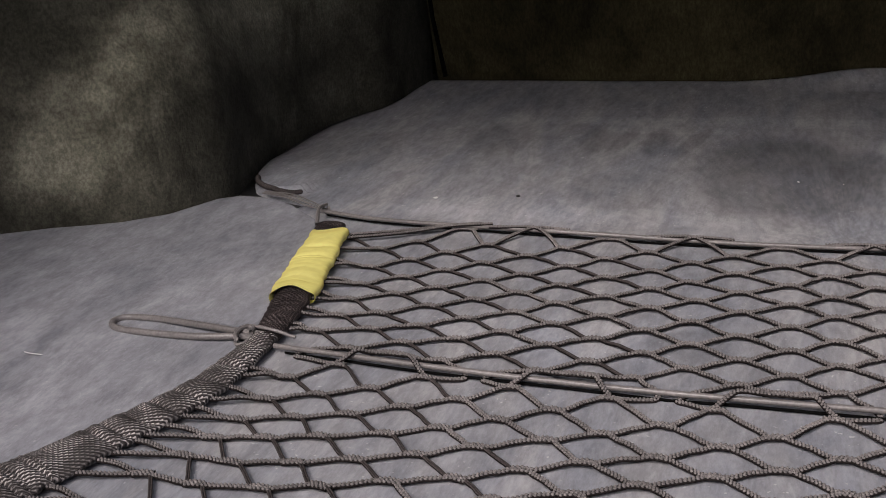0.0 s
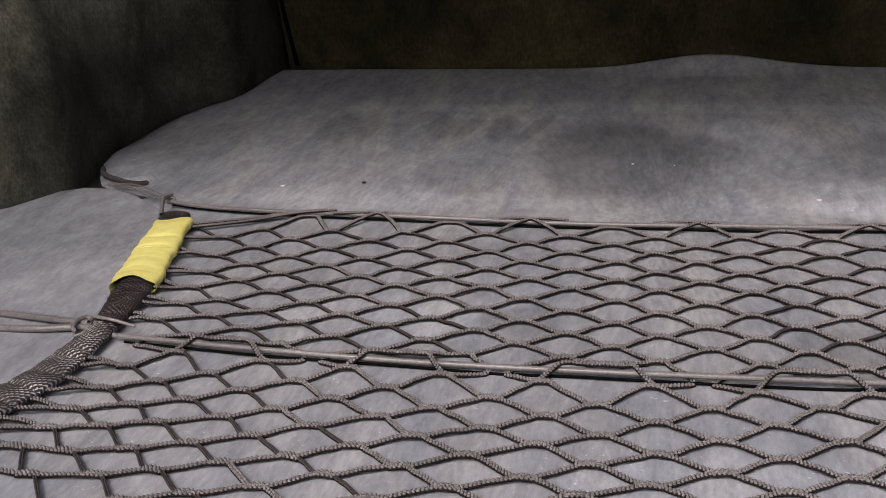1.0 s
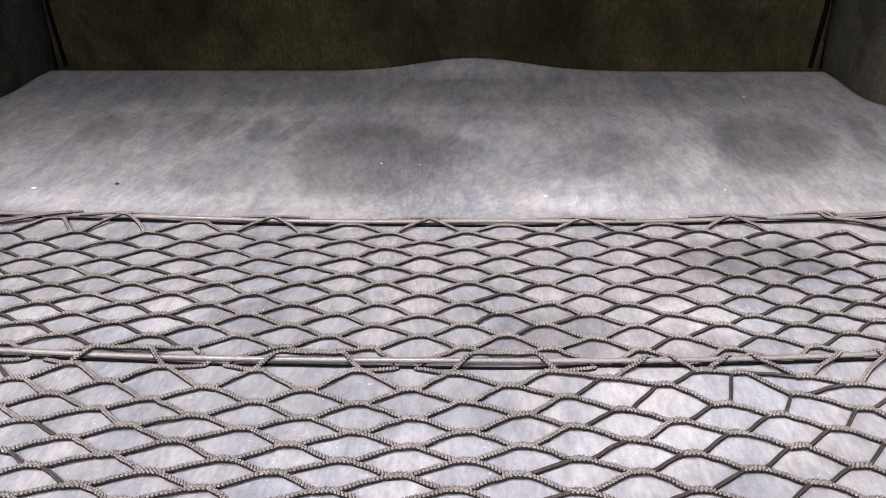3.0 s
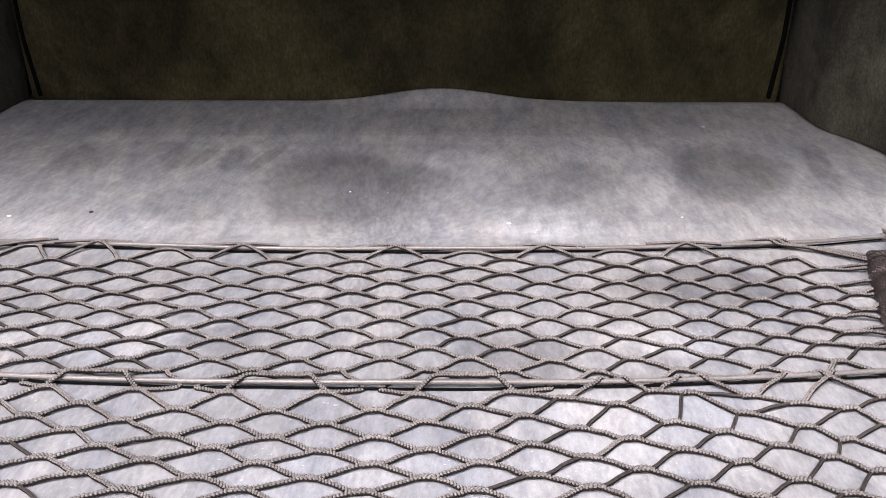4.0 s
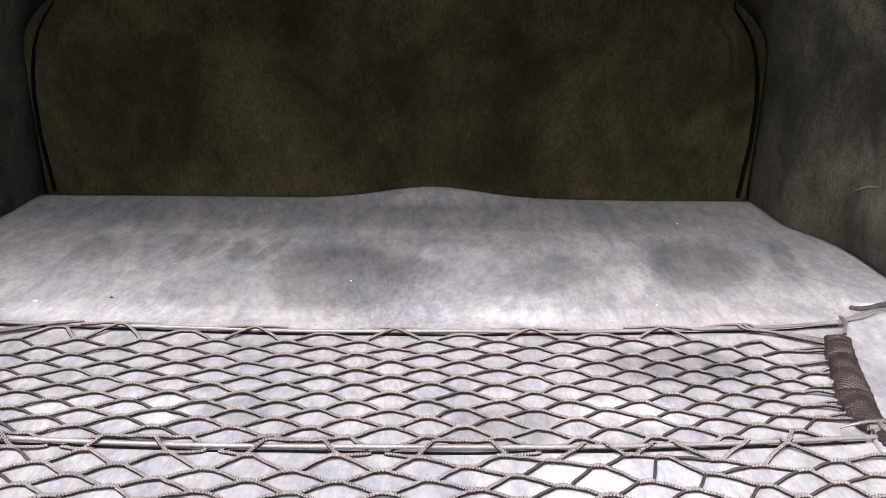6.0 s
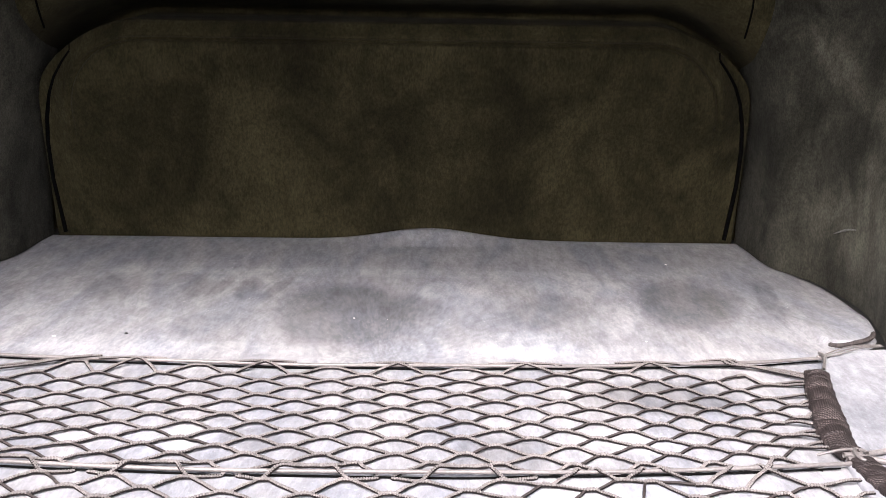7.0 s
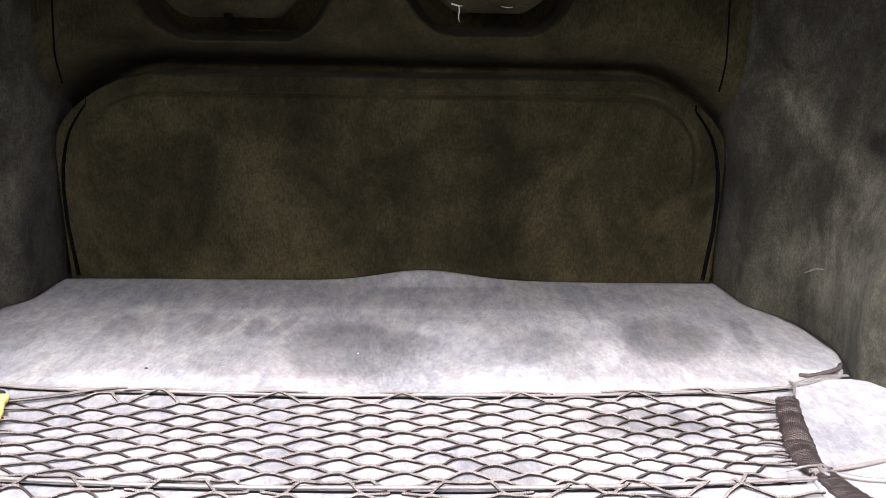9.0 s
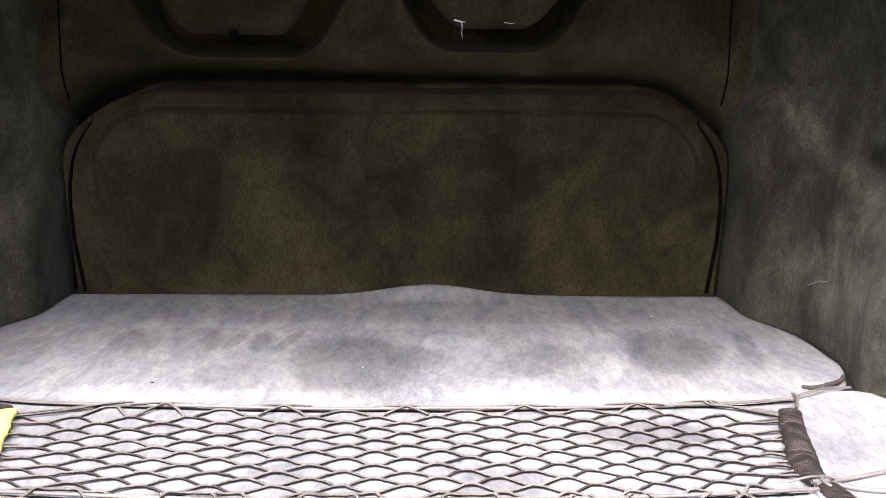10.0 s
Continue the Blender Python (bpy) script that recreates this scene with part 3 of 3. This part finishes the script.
for j in range(0, LAST):
    for i in columns(j):
        if j != 13:
            join(i, j)
        if j + 1 < LAST and 13 not in (j, j + 1):
            for d in (-0.5, 0.5):
                if i + d in columns(j + 1):
                    leg(knot(i, j), knot(i + d, j + 1), jig.uniform(-0.0003, 0.0008))
        if j > 14:
            x, y, z = knot(i, j)
            for d in (-0.5, 0.5):
                if meets_cord(i + d, j - 1):
                    s = 1 if d > 0 else -1
                    reach = (y, mid_cord_y(x))
                    xe = x + s * min(0.032, 0.9 * abs(reach[1] - reach[0]) + 0.004)
                    net.braid([(x + s * 0.004, y, z), (x * 0.5 + xe * 0.5, y * 0.5 + mid_cord_y(xe) * 0.5, 0.0036), (xe, mid_cord_y(xe) - 0.0035, 0.0066), (xe + s * 0.003, mid_cord_y(xe) + 0.0004, 0.0078), (xe + s * 0.008, mid_cord_y(xe) + 0.0028, 0.0050), (xe + s * 0.014, mid_cord_y(xe) + 0.0032, 0.0024)],
                              jig.uniform(0, 6))

# meshes that pass the middle cord: every second one is looped over it, the others run below
for i in columns(13):
    x, y, z = knot(i, 13)
    over = int(i) % 2 != 0
    for d in (-0.5, 0.5):
        a, b = knot(i + d, 12), knot(i + d, 14)
        if i + d not in columns(12):
            continue
        if i + d not in columns(14):
            s = 1 if d < 0 else -1
            net.braid([(a[0] + s * 0.004, a[1], a[2]), (a[0] * 0.4 + x * 0.6, mid_cord_y(x) + 0.005, 0.0034), (x, mid_cord_y(x) - 0.001, 0.0022)], jig.uniform(0, 6))
            continue
        if over:
            apex = (x, y, 0.0062)
            leg(a, apex)
            s = 1 if d > 0 else -1
            cx = x + (b[0] - x) * 0.80
            net.braid([(x + s * 0.005, y, 0.0066), (x + s * 0.013, y - 0.0022, 0.0074), (cx - s * 0.004, mid_cord_y(cx) + 0.001, 0.0100), (b[0] - s * 0.004, mid_cord_y(b[0]) - 0.0055, 0.0068), (b[0] + s * 0.001, b[1] + 0.001, b[2] + 0.001)],
                      jig.uniform(0, 6))
        else:
            s = 1 if d < 0 else -1
            low = (x + (a[0] - x) * 0.35, mid_cord_y(x) + 0.006, 0.0030)
            net.braid([(a[0] + s * 0.004, a[1], a[2]), ((a[0] + low[0]) / 2, (a[1] + low[1]) / 2, 0.0034), low, (x - s * 0.006, mid_cord_y(x) - 0.0035, 0.0020), (x + (b[0] - x) * 0.45, mid_cord_y(x) - 0.0085, 0.0030), (b[0] + s * 0.004, b[1], b[2])],
                      jig.uniform(0, 6))
    if over and (i - 0.5 in columns(14) or i + 0.5 in columns(14)):
        for off in (-0.0012, 0.0012):
            net.braid([(x - 0.012, y + off * 0.6, 0.0064), (x, y + off, 0.0070), (x + 0.012, y + off * 0.6, 0.0064)])

# meshes along the far cord: every second one is looped over the cord and lashed along it
top = columns(0)
for i in range(-7, 8):
    if i - 0.5 not in top or i + 0.5 not in top:
        continue
    a, b = knot(i - 0.5, 0), knot(i + 0.5, 0)
    x = (a[0] + b[0]) / 2
    if i % 2 == 0 and abs(x) < 0.31:
        y = far_cord_y(x)
        for p, s in ((a, 1), (b, -1)):
            net.braid([(p[0] + s * 0.004, p[1], p[2]), (p[0] * 0.5 + (x - s * 0.007) * 0.5, p[1] * 0.5 + (y - 0.003) * 0.5, 0.0046), (x - s * 0.007, y - 0.0030, 0.0066), (x + s * 0.002, y + 0.0004, 0.0080),
                       (x + s * 0.014, y + 0.0016, 0.0074), (x + s * 0.030, y + 0.0018, 0.0064)], jig.uniform(0, 6))
        for k in range(2):
            o = jig.uniform(-0.008, 0.008)
            net.braid([(x - 0.034 + o, y + 0.0020, 0.0060), (x - 0.014, y + 0.0018 + 0.0012 * k, 0.0068), (x + 0.014, y + 0.0018 + 0.0012 * k, 0.0068), (x + 0.032 + o, y + 0.0020, 0.0060)])
    elif abs(x) < 0.34:
        y = far_cord_y(x)
        for p, s in ((a, 1), (b, -1)):
            net.braid([(p[0] + s * 0.004, p[1], p[2]), (p[0] * 0.5 + x * 0.5, p[1] * 0.45 + y * 0.55 - 0.002, 0.0036), (x - s * 0.006, y - 0.0042, 0.0030), (x + s * 0.012, y - 0.0030, 0.0024)], jig.uniform(0, 6))

# ends that run straight into the edge bands
def into_band(p, target_y, s):
    bx = left_band_x if s < 0 else right_band_x
    xb = float(bx(target_y))
    net.braid([p, (p[0] * 0.6 + xb * 0.4, p[1] * 0.6 + target_y * 0.4, p[2] + jig.uniform(0, 0.003)), (p[0] * 0.2 + xb * 0.8, p[1] * 0.15 + target_y * 0.85, 0.0055), (xb + s * 0.006, target_y, 0.0055)],
             jig.uniform(0, 6))


for j in range(0, LAST):
    if j == 13:
        continue
    for s in (-1, 1):
        i = columns(j)[0 if s < 0 else -1]
        x, y, z = knot(i, j)
        if meets_cord(i + 0.5 * s, j - 1) and j > 14:
            if abs(x - float((left_band_x if s < 0 else right_band_x)(y))) < 0.06:
                into_band((x + s * 0.004, y, z), y - 0.006, s)
            continue
        for dj in (-1, 1):
            if 0 <= j + dj < LAST and (i + 0.5 * s) not in columns(j + dj):
                into_band((x + s * 0.004, y, z), y - dj * 0.0075 + jig.gauss(0, 0.0015), s)
# strands gathered from the cords' ends into the bands
for k in range(2):
    net.braid([(-0.300 + 0.01 * k, far_cord_y(-0.30) + 0.0016, 0.0078), (-0.325, far_cord_y(-0.325) - 0.004 - 0.002 * k, 0.0062), (-0.365, -0.010 - 0.007 * k, 0.0052), (-0.414, -0.030 - 0.009 * k, 0.0055)], k)
for k in range(3):
    x = 0.365 + 0.006 * k
    y = far_cord_y(x)
    net.braid([(x - 0.03, y + 0.003, 0.005), (x, y + 0.0022, 0.0085), (x + 0.012, y - 0.006, 0.006), (0.415, y - 0.016 - 0.005 * k, 0.0055), (0.452, -0.022 - 0.008 * k, 0.0055)], k)
net.build("netting", (NET_YARN, NET_PALE, NET_EDGE), cargo_net, "twisted dark grey netting with long joins")

# the two elastic cords
cord = Tubes()
xs = np.linspace(-0.462, 0.484, 160)
cord.add(np.stack([xs, far_cord_y(xs) + 0.010 * step(0.40, 0.484, np.abs(xs)), 0.0052 + 0.0006 * np.sin(xs * 21)], 1), 0.0020, 10)
cord.build("far_cord", ELASTIC, cargo_net, "smooth grey elastic cord")
cord = Tubes()
xs = np.linspace(-0.374, 0.412, 140)
cord.add(np.stack([xs, mid_cord_y(xs), 0.0056 + 0.0005 * np.sin(xs * 17 + 1)], 1), 0.0019, 10)
cord.build("middle_cord", ELASTIC, cargo_net, "smooth grey elastic cord")

# black strands added below the elastic cords in place of their shadows
rnd = random.Random(3)
for name, line, x0, x1, off in (("far_cord_shade", far_cord_y, -0.455, 0.478, 0.0032), ("middle_cord_shade", mid_cord_y, -0.365, 0.40, 0.0030)):
    shade_line = Tubes()
    xs = np.linspace(x0, x1, 60)
    sway = np.interp(xs, np.linspace(x0, x1, 16), [rnd.uniform(-0.0012, 0.0010) for _ in range(16)])
    close = step(0.0, 0.09, np.minimum(xs - x0, x1 - xs))
    end_lift = 0.010 * step(0.40, 0.484, np.abs(xs)) if off < 0.0052 else 0.0
    shade_line.add(np.stack([xs, line(xs) + end_lift - 0.0015 - (off - 0.0015) * close + sway * close, 0.0026 + 0.3 * sway], 1), 0.0008 + 0.0002 * close, 8)
    shade_line.build(name, GAP, cargo_net, "thin black strand standing in for the shadow beneath the elastic")

for s in (-1, 1):
    # the far cord's end, looped through the slit between the mats
    ex = 0.484 if s > 0 else 0.462
    ey = far_cord_y(ex) + 0.010
    tail = Tubes()
    for k in range(3):
        o = (k - 1) * 0.0045
        p, _ = smooth_path([(s * (ex - 0.004), ey + o * 0.2, 0.006), (s * (ex + 0.02), ey + 0.012 + o, 0.007 + 0.001 * k), (s * (ex + 0.05), ey + 0.034 + o * 1.2, 0.0075), (s * (ex + 0.085), ey + 0.052 + o * 0.6, 0.004)], 0.003)
        tail.add(p, 0.0008, 8)
    p, _ = smooth_path([(s * (ex - 0.002), ey + 0.006, 0.009), (s * (ex - 0.003), ey - 0.014, 0.011), (s * (ex - 0.014), ey - 0.046, 0.007)], 0.002)
    tail.add(p, 0.0018, 8)
    p = [(s * (ex - 0.004) + 0.0028 * math.cos(a), ey + 0.003 * math.sin(a), 0.0055 + 0.002 * math.sin(2 * a)) for a in np.linspace(0, 9, 40)]
    tail.add(p, 0.0012, 7)
    tail.build("cord_end", ELASTIC, cargo_net)
    # the spare loop that lies on the side mat
    bx, by = (0.420, -0.246) if s > 0 else (-0.398, -0.252)
    loop = Tubes()
    end, spread = (bx + 0.128, 0.022) if s > 0 else (bx - 0.114, 0.0)
    p, _ = smooth_path([(bx - s * 0.012, by - 0.006, 0.008), (bx + s * 0.004, by - 0.003, 0.0085), (bx + s * 0.04, by - 0.007 - 0.5 * spread, 0.0075), (end - s * 0.018, by - 0.004 - 0.5 * spread, 0.0070), (end - s * 0.002, by + 0.006, 0.0070),
                        (end - s * 0.006, by + 0.017 + spread, 0.0070), (end - s * 0.03, by + 0.018 + 1.2 * spread, 0.0075), (bx + s * 0.045, by + 0.011 + 0.4 * spread, 0.0085), (bx + s * 0.004, by + 0.002, 0.0095), (bx - s * 0.014, by - 0.001, 0.010)], 0.002)
    loop.add(p, 0.0026, 8)
    loop.build("spare_loop", ELASTIC, cargo_net, "grey elastic loop lying loose")
    tie = Tubes()
    p = [(bx + 0.005 * math.cos(a), by - 0.004 + 0.010 * math.sin(a), 0.010 + 0.003 * math.cos(a * 0.7)) for a in np.linspace(0, 11, 60)]
    tie.add(p, 0.0017, 7)
    p, _ = smooth_path([(bx, by + 0.006, 0.013), (bx - s * 0.018, by + 0.002, 0.013), (bx - s * 0.035, by + 0.003, 0.008)], 0.002)
    tie.add(p, 0.0013, 7)
    tie.build("tie", ELASTIC, cargo_net)


def band(name, middle, widths, thick, pucker, lift, material, label, wavy=0.0, caps=True, period=0.0125):
    """A ruched webbing sleeve swept along the middle line, puckered across."""
    path, s = smooth_path([(x, y, lift) for x, y in middle], 0.0011)
    width = np.interp(np.linspace(0, 1, len(s)), np.linspace(0, 1, len(widths)), widths)
    _, side, up = frames_of(path)
    sides = 28
    rnd = random.Random(len(s))
    wob = np.interp(s, np.arange(0, s[-1] + 0.02, 0.009), [rnd.uniform(-0.35, 0.35) for _ in np.arange(0, s[-1] + 0.02, 0.009)])
    verts, uvs = [], []
    for k, (c, sd, u) in enumerate(zip(path, side, up)):
        for m in range(sides):
            a = 2 * math.pi * m / sides
            w = math.cos(a)
            shape = math.copysign(abs(math.sin(a)) ** 0.6, math.sin(a))
            ph = 2 * math.pi * s[k] / period * (1 + 0.12 * wob[k]) + wob[k] * 5 + 1.3 * w * wob[k] + 0.9 * w * w
            crease = pucker * abs(math.sin(ph / 2)) ** 0.55 * (0.35 + 0.65 * (1 - w * w))
            out = 1 + 0.05 * math.sin(ph * 1.0 + 0.8) * (1 if abs(w) > 0.6 else 0)
            shift = wavy * math.sin(3.1 * w + 1.0) * (1 - 2 * k / (len(s) - 1)) * 0.5
            pt = c + sd * (w * width[k] / 2 * out) + u * (shape * thick + (crease if shape > 0 else 0)) + np.append(np.gradient(path, axis=0)[k][:2], 0) / 0.0011 * shift
            verts.append(tuple(pt))
            uvs.append((s[k], w * width[k] / 2))
    n = len(s)
    faces = [(k * sides + m, k * sides + (m + 1) % sides, (k + 1) * sides + (m + 1) % sides, (k + 1) * sides + m) for k in range(n - 1) for m in range(sides)]
    if caps:
        faces += [tuple(reversed(range(sides))), tuple((n - 1) * sides + m for m in range(sides))]
    return meshed(name, verts, faces, material, cargo_net, label, True, uvs)


band("edge_band", [(-0.434, -0.010), (-0.424, -0.06), (-0.402, -0.155), (-0.389, -0.222), (-0.386, -0.258)], [0.026, 0.027, 0.031, 0.028, 0.020], 0.003, 0.0036, 0.0056, BAND, "ruched dark brown-grey webbing")
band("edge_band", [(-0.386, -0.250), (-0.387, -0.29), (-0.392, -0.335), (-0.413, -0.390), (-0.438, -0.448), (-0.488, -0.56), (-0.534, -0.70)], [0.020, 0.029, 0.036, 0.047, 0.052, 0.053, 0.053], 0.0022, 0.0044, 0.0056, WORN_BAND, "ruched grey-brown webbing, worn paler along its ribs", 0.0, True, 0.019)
band("edge_band", [(0.458, -0.019), (0.443, -0.075), (0.429, -0.140), (0.416, -0.205), (0.418, -0.243)], [0.025, 0.028, 0.029, 0.031, 0.022], 0.003, 0.0085, 0.0046, BAND, "ruched dark brown-grey webbing", 0.0, True, 0.031)
band("edge_band", [(0.420, -0.247), (0.424, -0.29), (0.436, -0.345), (0.452, -0.41), (0.476, -0.50), (0.54, -0.70)], [0.022, 0.034, 0.040, 0.044, 0.046, 0.046], 0.003, 0.0036, 0.0056, BAND, "ruched dark brown-grey webbing")
band("label_sleeve", [(-0.4250, -0.036), (-0.4195, -0.065), (-0.4095, -0.115), (-0.3970, -0.177)], [0.032, 0.034, 0.036, 0.037], 0.0056, 0.0016, 0.0076, YELLOW, "bright yellow fabric label wrapped round the band", 0.010, False, 0.062)


# ---- bulkhead details ----
def pod(name, x0, x1, foot0, foot1, z0, label):
    """A rounded housing that hangs below the parcel shelf, narrower at its foot."""
    ob = thing(name, label, "housing", "shelf housings")
    bm = bmesh.new()
    rows, n = 44, 72
    ring = []
    for r in range(rows):
        u = r / (rows - 1)
        z = z0 + u * (0.66 - z0)
        t = step(0, 1, min(1.0, u * 2.5))
        round_in = 0.022 * (1 - min(1.0, u / 0.11)) ** 2
        a0, a1 = foot0 + (x0 - foot0) * t + round_in, foot1 + (x1 - foot1) * t - round_in
        yb, yf = 0.575, 0.498 + round_in * 1.5 - 0.006 * u
        loop_ = []
        cx, hw = (a0 + a1) / 2, (a1 - a0) / 2
        for k in range(n):
            an = 2 * math.pi * k / n
            c, s_ = math.cos(an), math.sin(an)
            px = cx + hw * math.copysign(abs(c) ** 0.35, c)
            py = (yb + yf) / 2 + (yb - yf) / 2 * math.copysign(abs(s_) ** 0.45, s_)
            loop_.append(bm.verts.new((px, py, z)))
        ring.append(loop_)
    for r in range(rows - 1):
        for k in range(n):
            f = bm.faces.new((ring[r][k], ring[r][(k + 1) % n], ring[r + 1][(k + 1) % n], ring[r + 1][k]))
            f.smooth = True
    bm.faces.new(list(reversed(ring[0])))
    bm.faces.new(ring[-1])
    part("cover", bm, TRIM_FELT, ob)
    return ob


pod_a = pod("shelf_housing", -0.374, -0.122, -0.336, -0.154, 0.430, "felt-covered rounded housing below the parcel shelf, with a black clip")
part("clip", box(-0.252, -0.240, 0.500, 0.514, 0.427, 0.435, 0.002), GAP, pod_a, "small black plastic clip")
pod_b = pod("shelf_housing", 0.026, 0.272, 0.076, 0.222, 0.442, "felt-covered rounded housing below the parcel shelf, with loose white thread")
thread = Tubes()
p, _ = smooth_path([(0.088, 0.497, 0.453), (0.097, 0.4935, 0.4505), (0.104, 0.495, 0.450)], 0.001)
thread.add(p, np.linspace(0.0016, 0.0009, len(p)), 6)
p, _ = smooth_path([(0.0985, 0.4935, 0.450), (0.0995, 0.4935, 0.443), (0.0990, 0.495, 0.434), (0.1000, 0.497, 0.427)], 0.001)
thread.add(p, np.linspace(0.0010, 0.0005, len(p)), 6)
tagged(thread.build("thread", WHITE), "loose white thread hanging from the housing", "thread")

thread = Tubes()
p, _ = smooth_path([(0.163, 0.497, 0.450), (0.172, 0.4945, 0.4485), (0.180, 0.497, 0.4495)], 0.001)
thread.add(p, 0.00045, 6)
tagged(thread.build("thread", WHITE), "short pale fibre stuck on the housing", "thread")

# pale scuff on the side trim
scuff = Tubes()
p, _ = smooth_path([(0.6080, 0.305, 0.091), (0.6090, 0.340, 0.084), (0.6085, 0.385, 0.070)], 0.002)
scuff.add(p, np.interp(np.linspace(0, 1, len(p)), [0, 0.5, 1], [0.0006, 0.0018, 0.0006]), 6)
scuff.build("scuff", yarn("pale_scuff", (0.30, 0.30, 0.28), 0.9, 0.1, 300.0), wall_right, "pale scratch")


# ---- lint on the mats ----
def lint(x, y, z, size, material, label, seed):
    rnd = random.Random(seed)
    bm = bmesh.new()
    bmesh.ops.create_icosphere(bm, subdivisions=2, radius=size)
    for v in bm.verts:
        v.co = v.co * rnd.uniform(0.75, 1.2)
        v.co.x *= 1.3
        v.co.z *= 0.55
    me = bpy.data.meshes.new("lint")
    bm.to_mesh(me)
    bm.free()
    me.materials.append(material)
    ob = new("lint", me)
    ob.location = (x, y, z + size * 0.35)
    return tagged(ob, label, "lint", "lint on the mats")


for n, (x, y, size, m, text) in enumerate([(-0.374, 0.111, 0.0018, WHITE, "small white crumb on the grey mat"), (-0.295, 0.125, 0.0018, BLACK, "small dark speck on the grey mat"),
                                           (-0.037, 0.203, 0.0010, WHITE, "tiny white crumb on the grey mat"), (0.130, 0.094, 0.0016, WHITE, "tiny white crumb on the grey mat"),
                                           (0.405, 0.505, 0.0015, WHITE, "tiny white crumb on the grey mat"), (0.306, 0.118, 0.0010, WHITE, "tiny white crumb on the grey mat"),
                                           (0.004, 0.200, 0.0006, WHITE, "tiny white crumb on the grey mat")]):
    lint(x, y, float(mat_height(x, y)), size, m, text, n)
hair = Tubes()
p, _ = smooth_path([(-0.545, -0.302, 0.0015), (-0.538, -0.305, 0.0024), (-0.529, -0.304, 0.0016)], 0.001)
hair.add(p, 0.0004, 6)
tagged(hair.build("lint", WHITE), "thin white thread on the side mat", "lint", "lint on the mats")
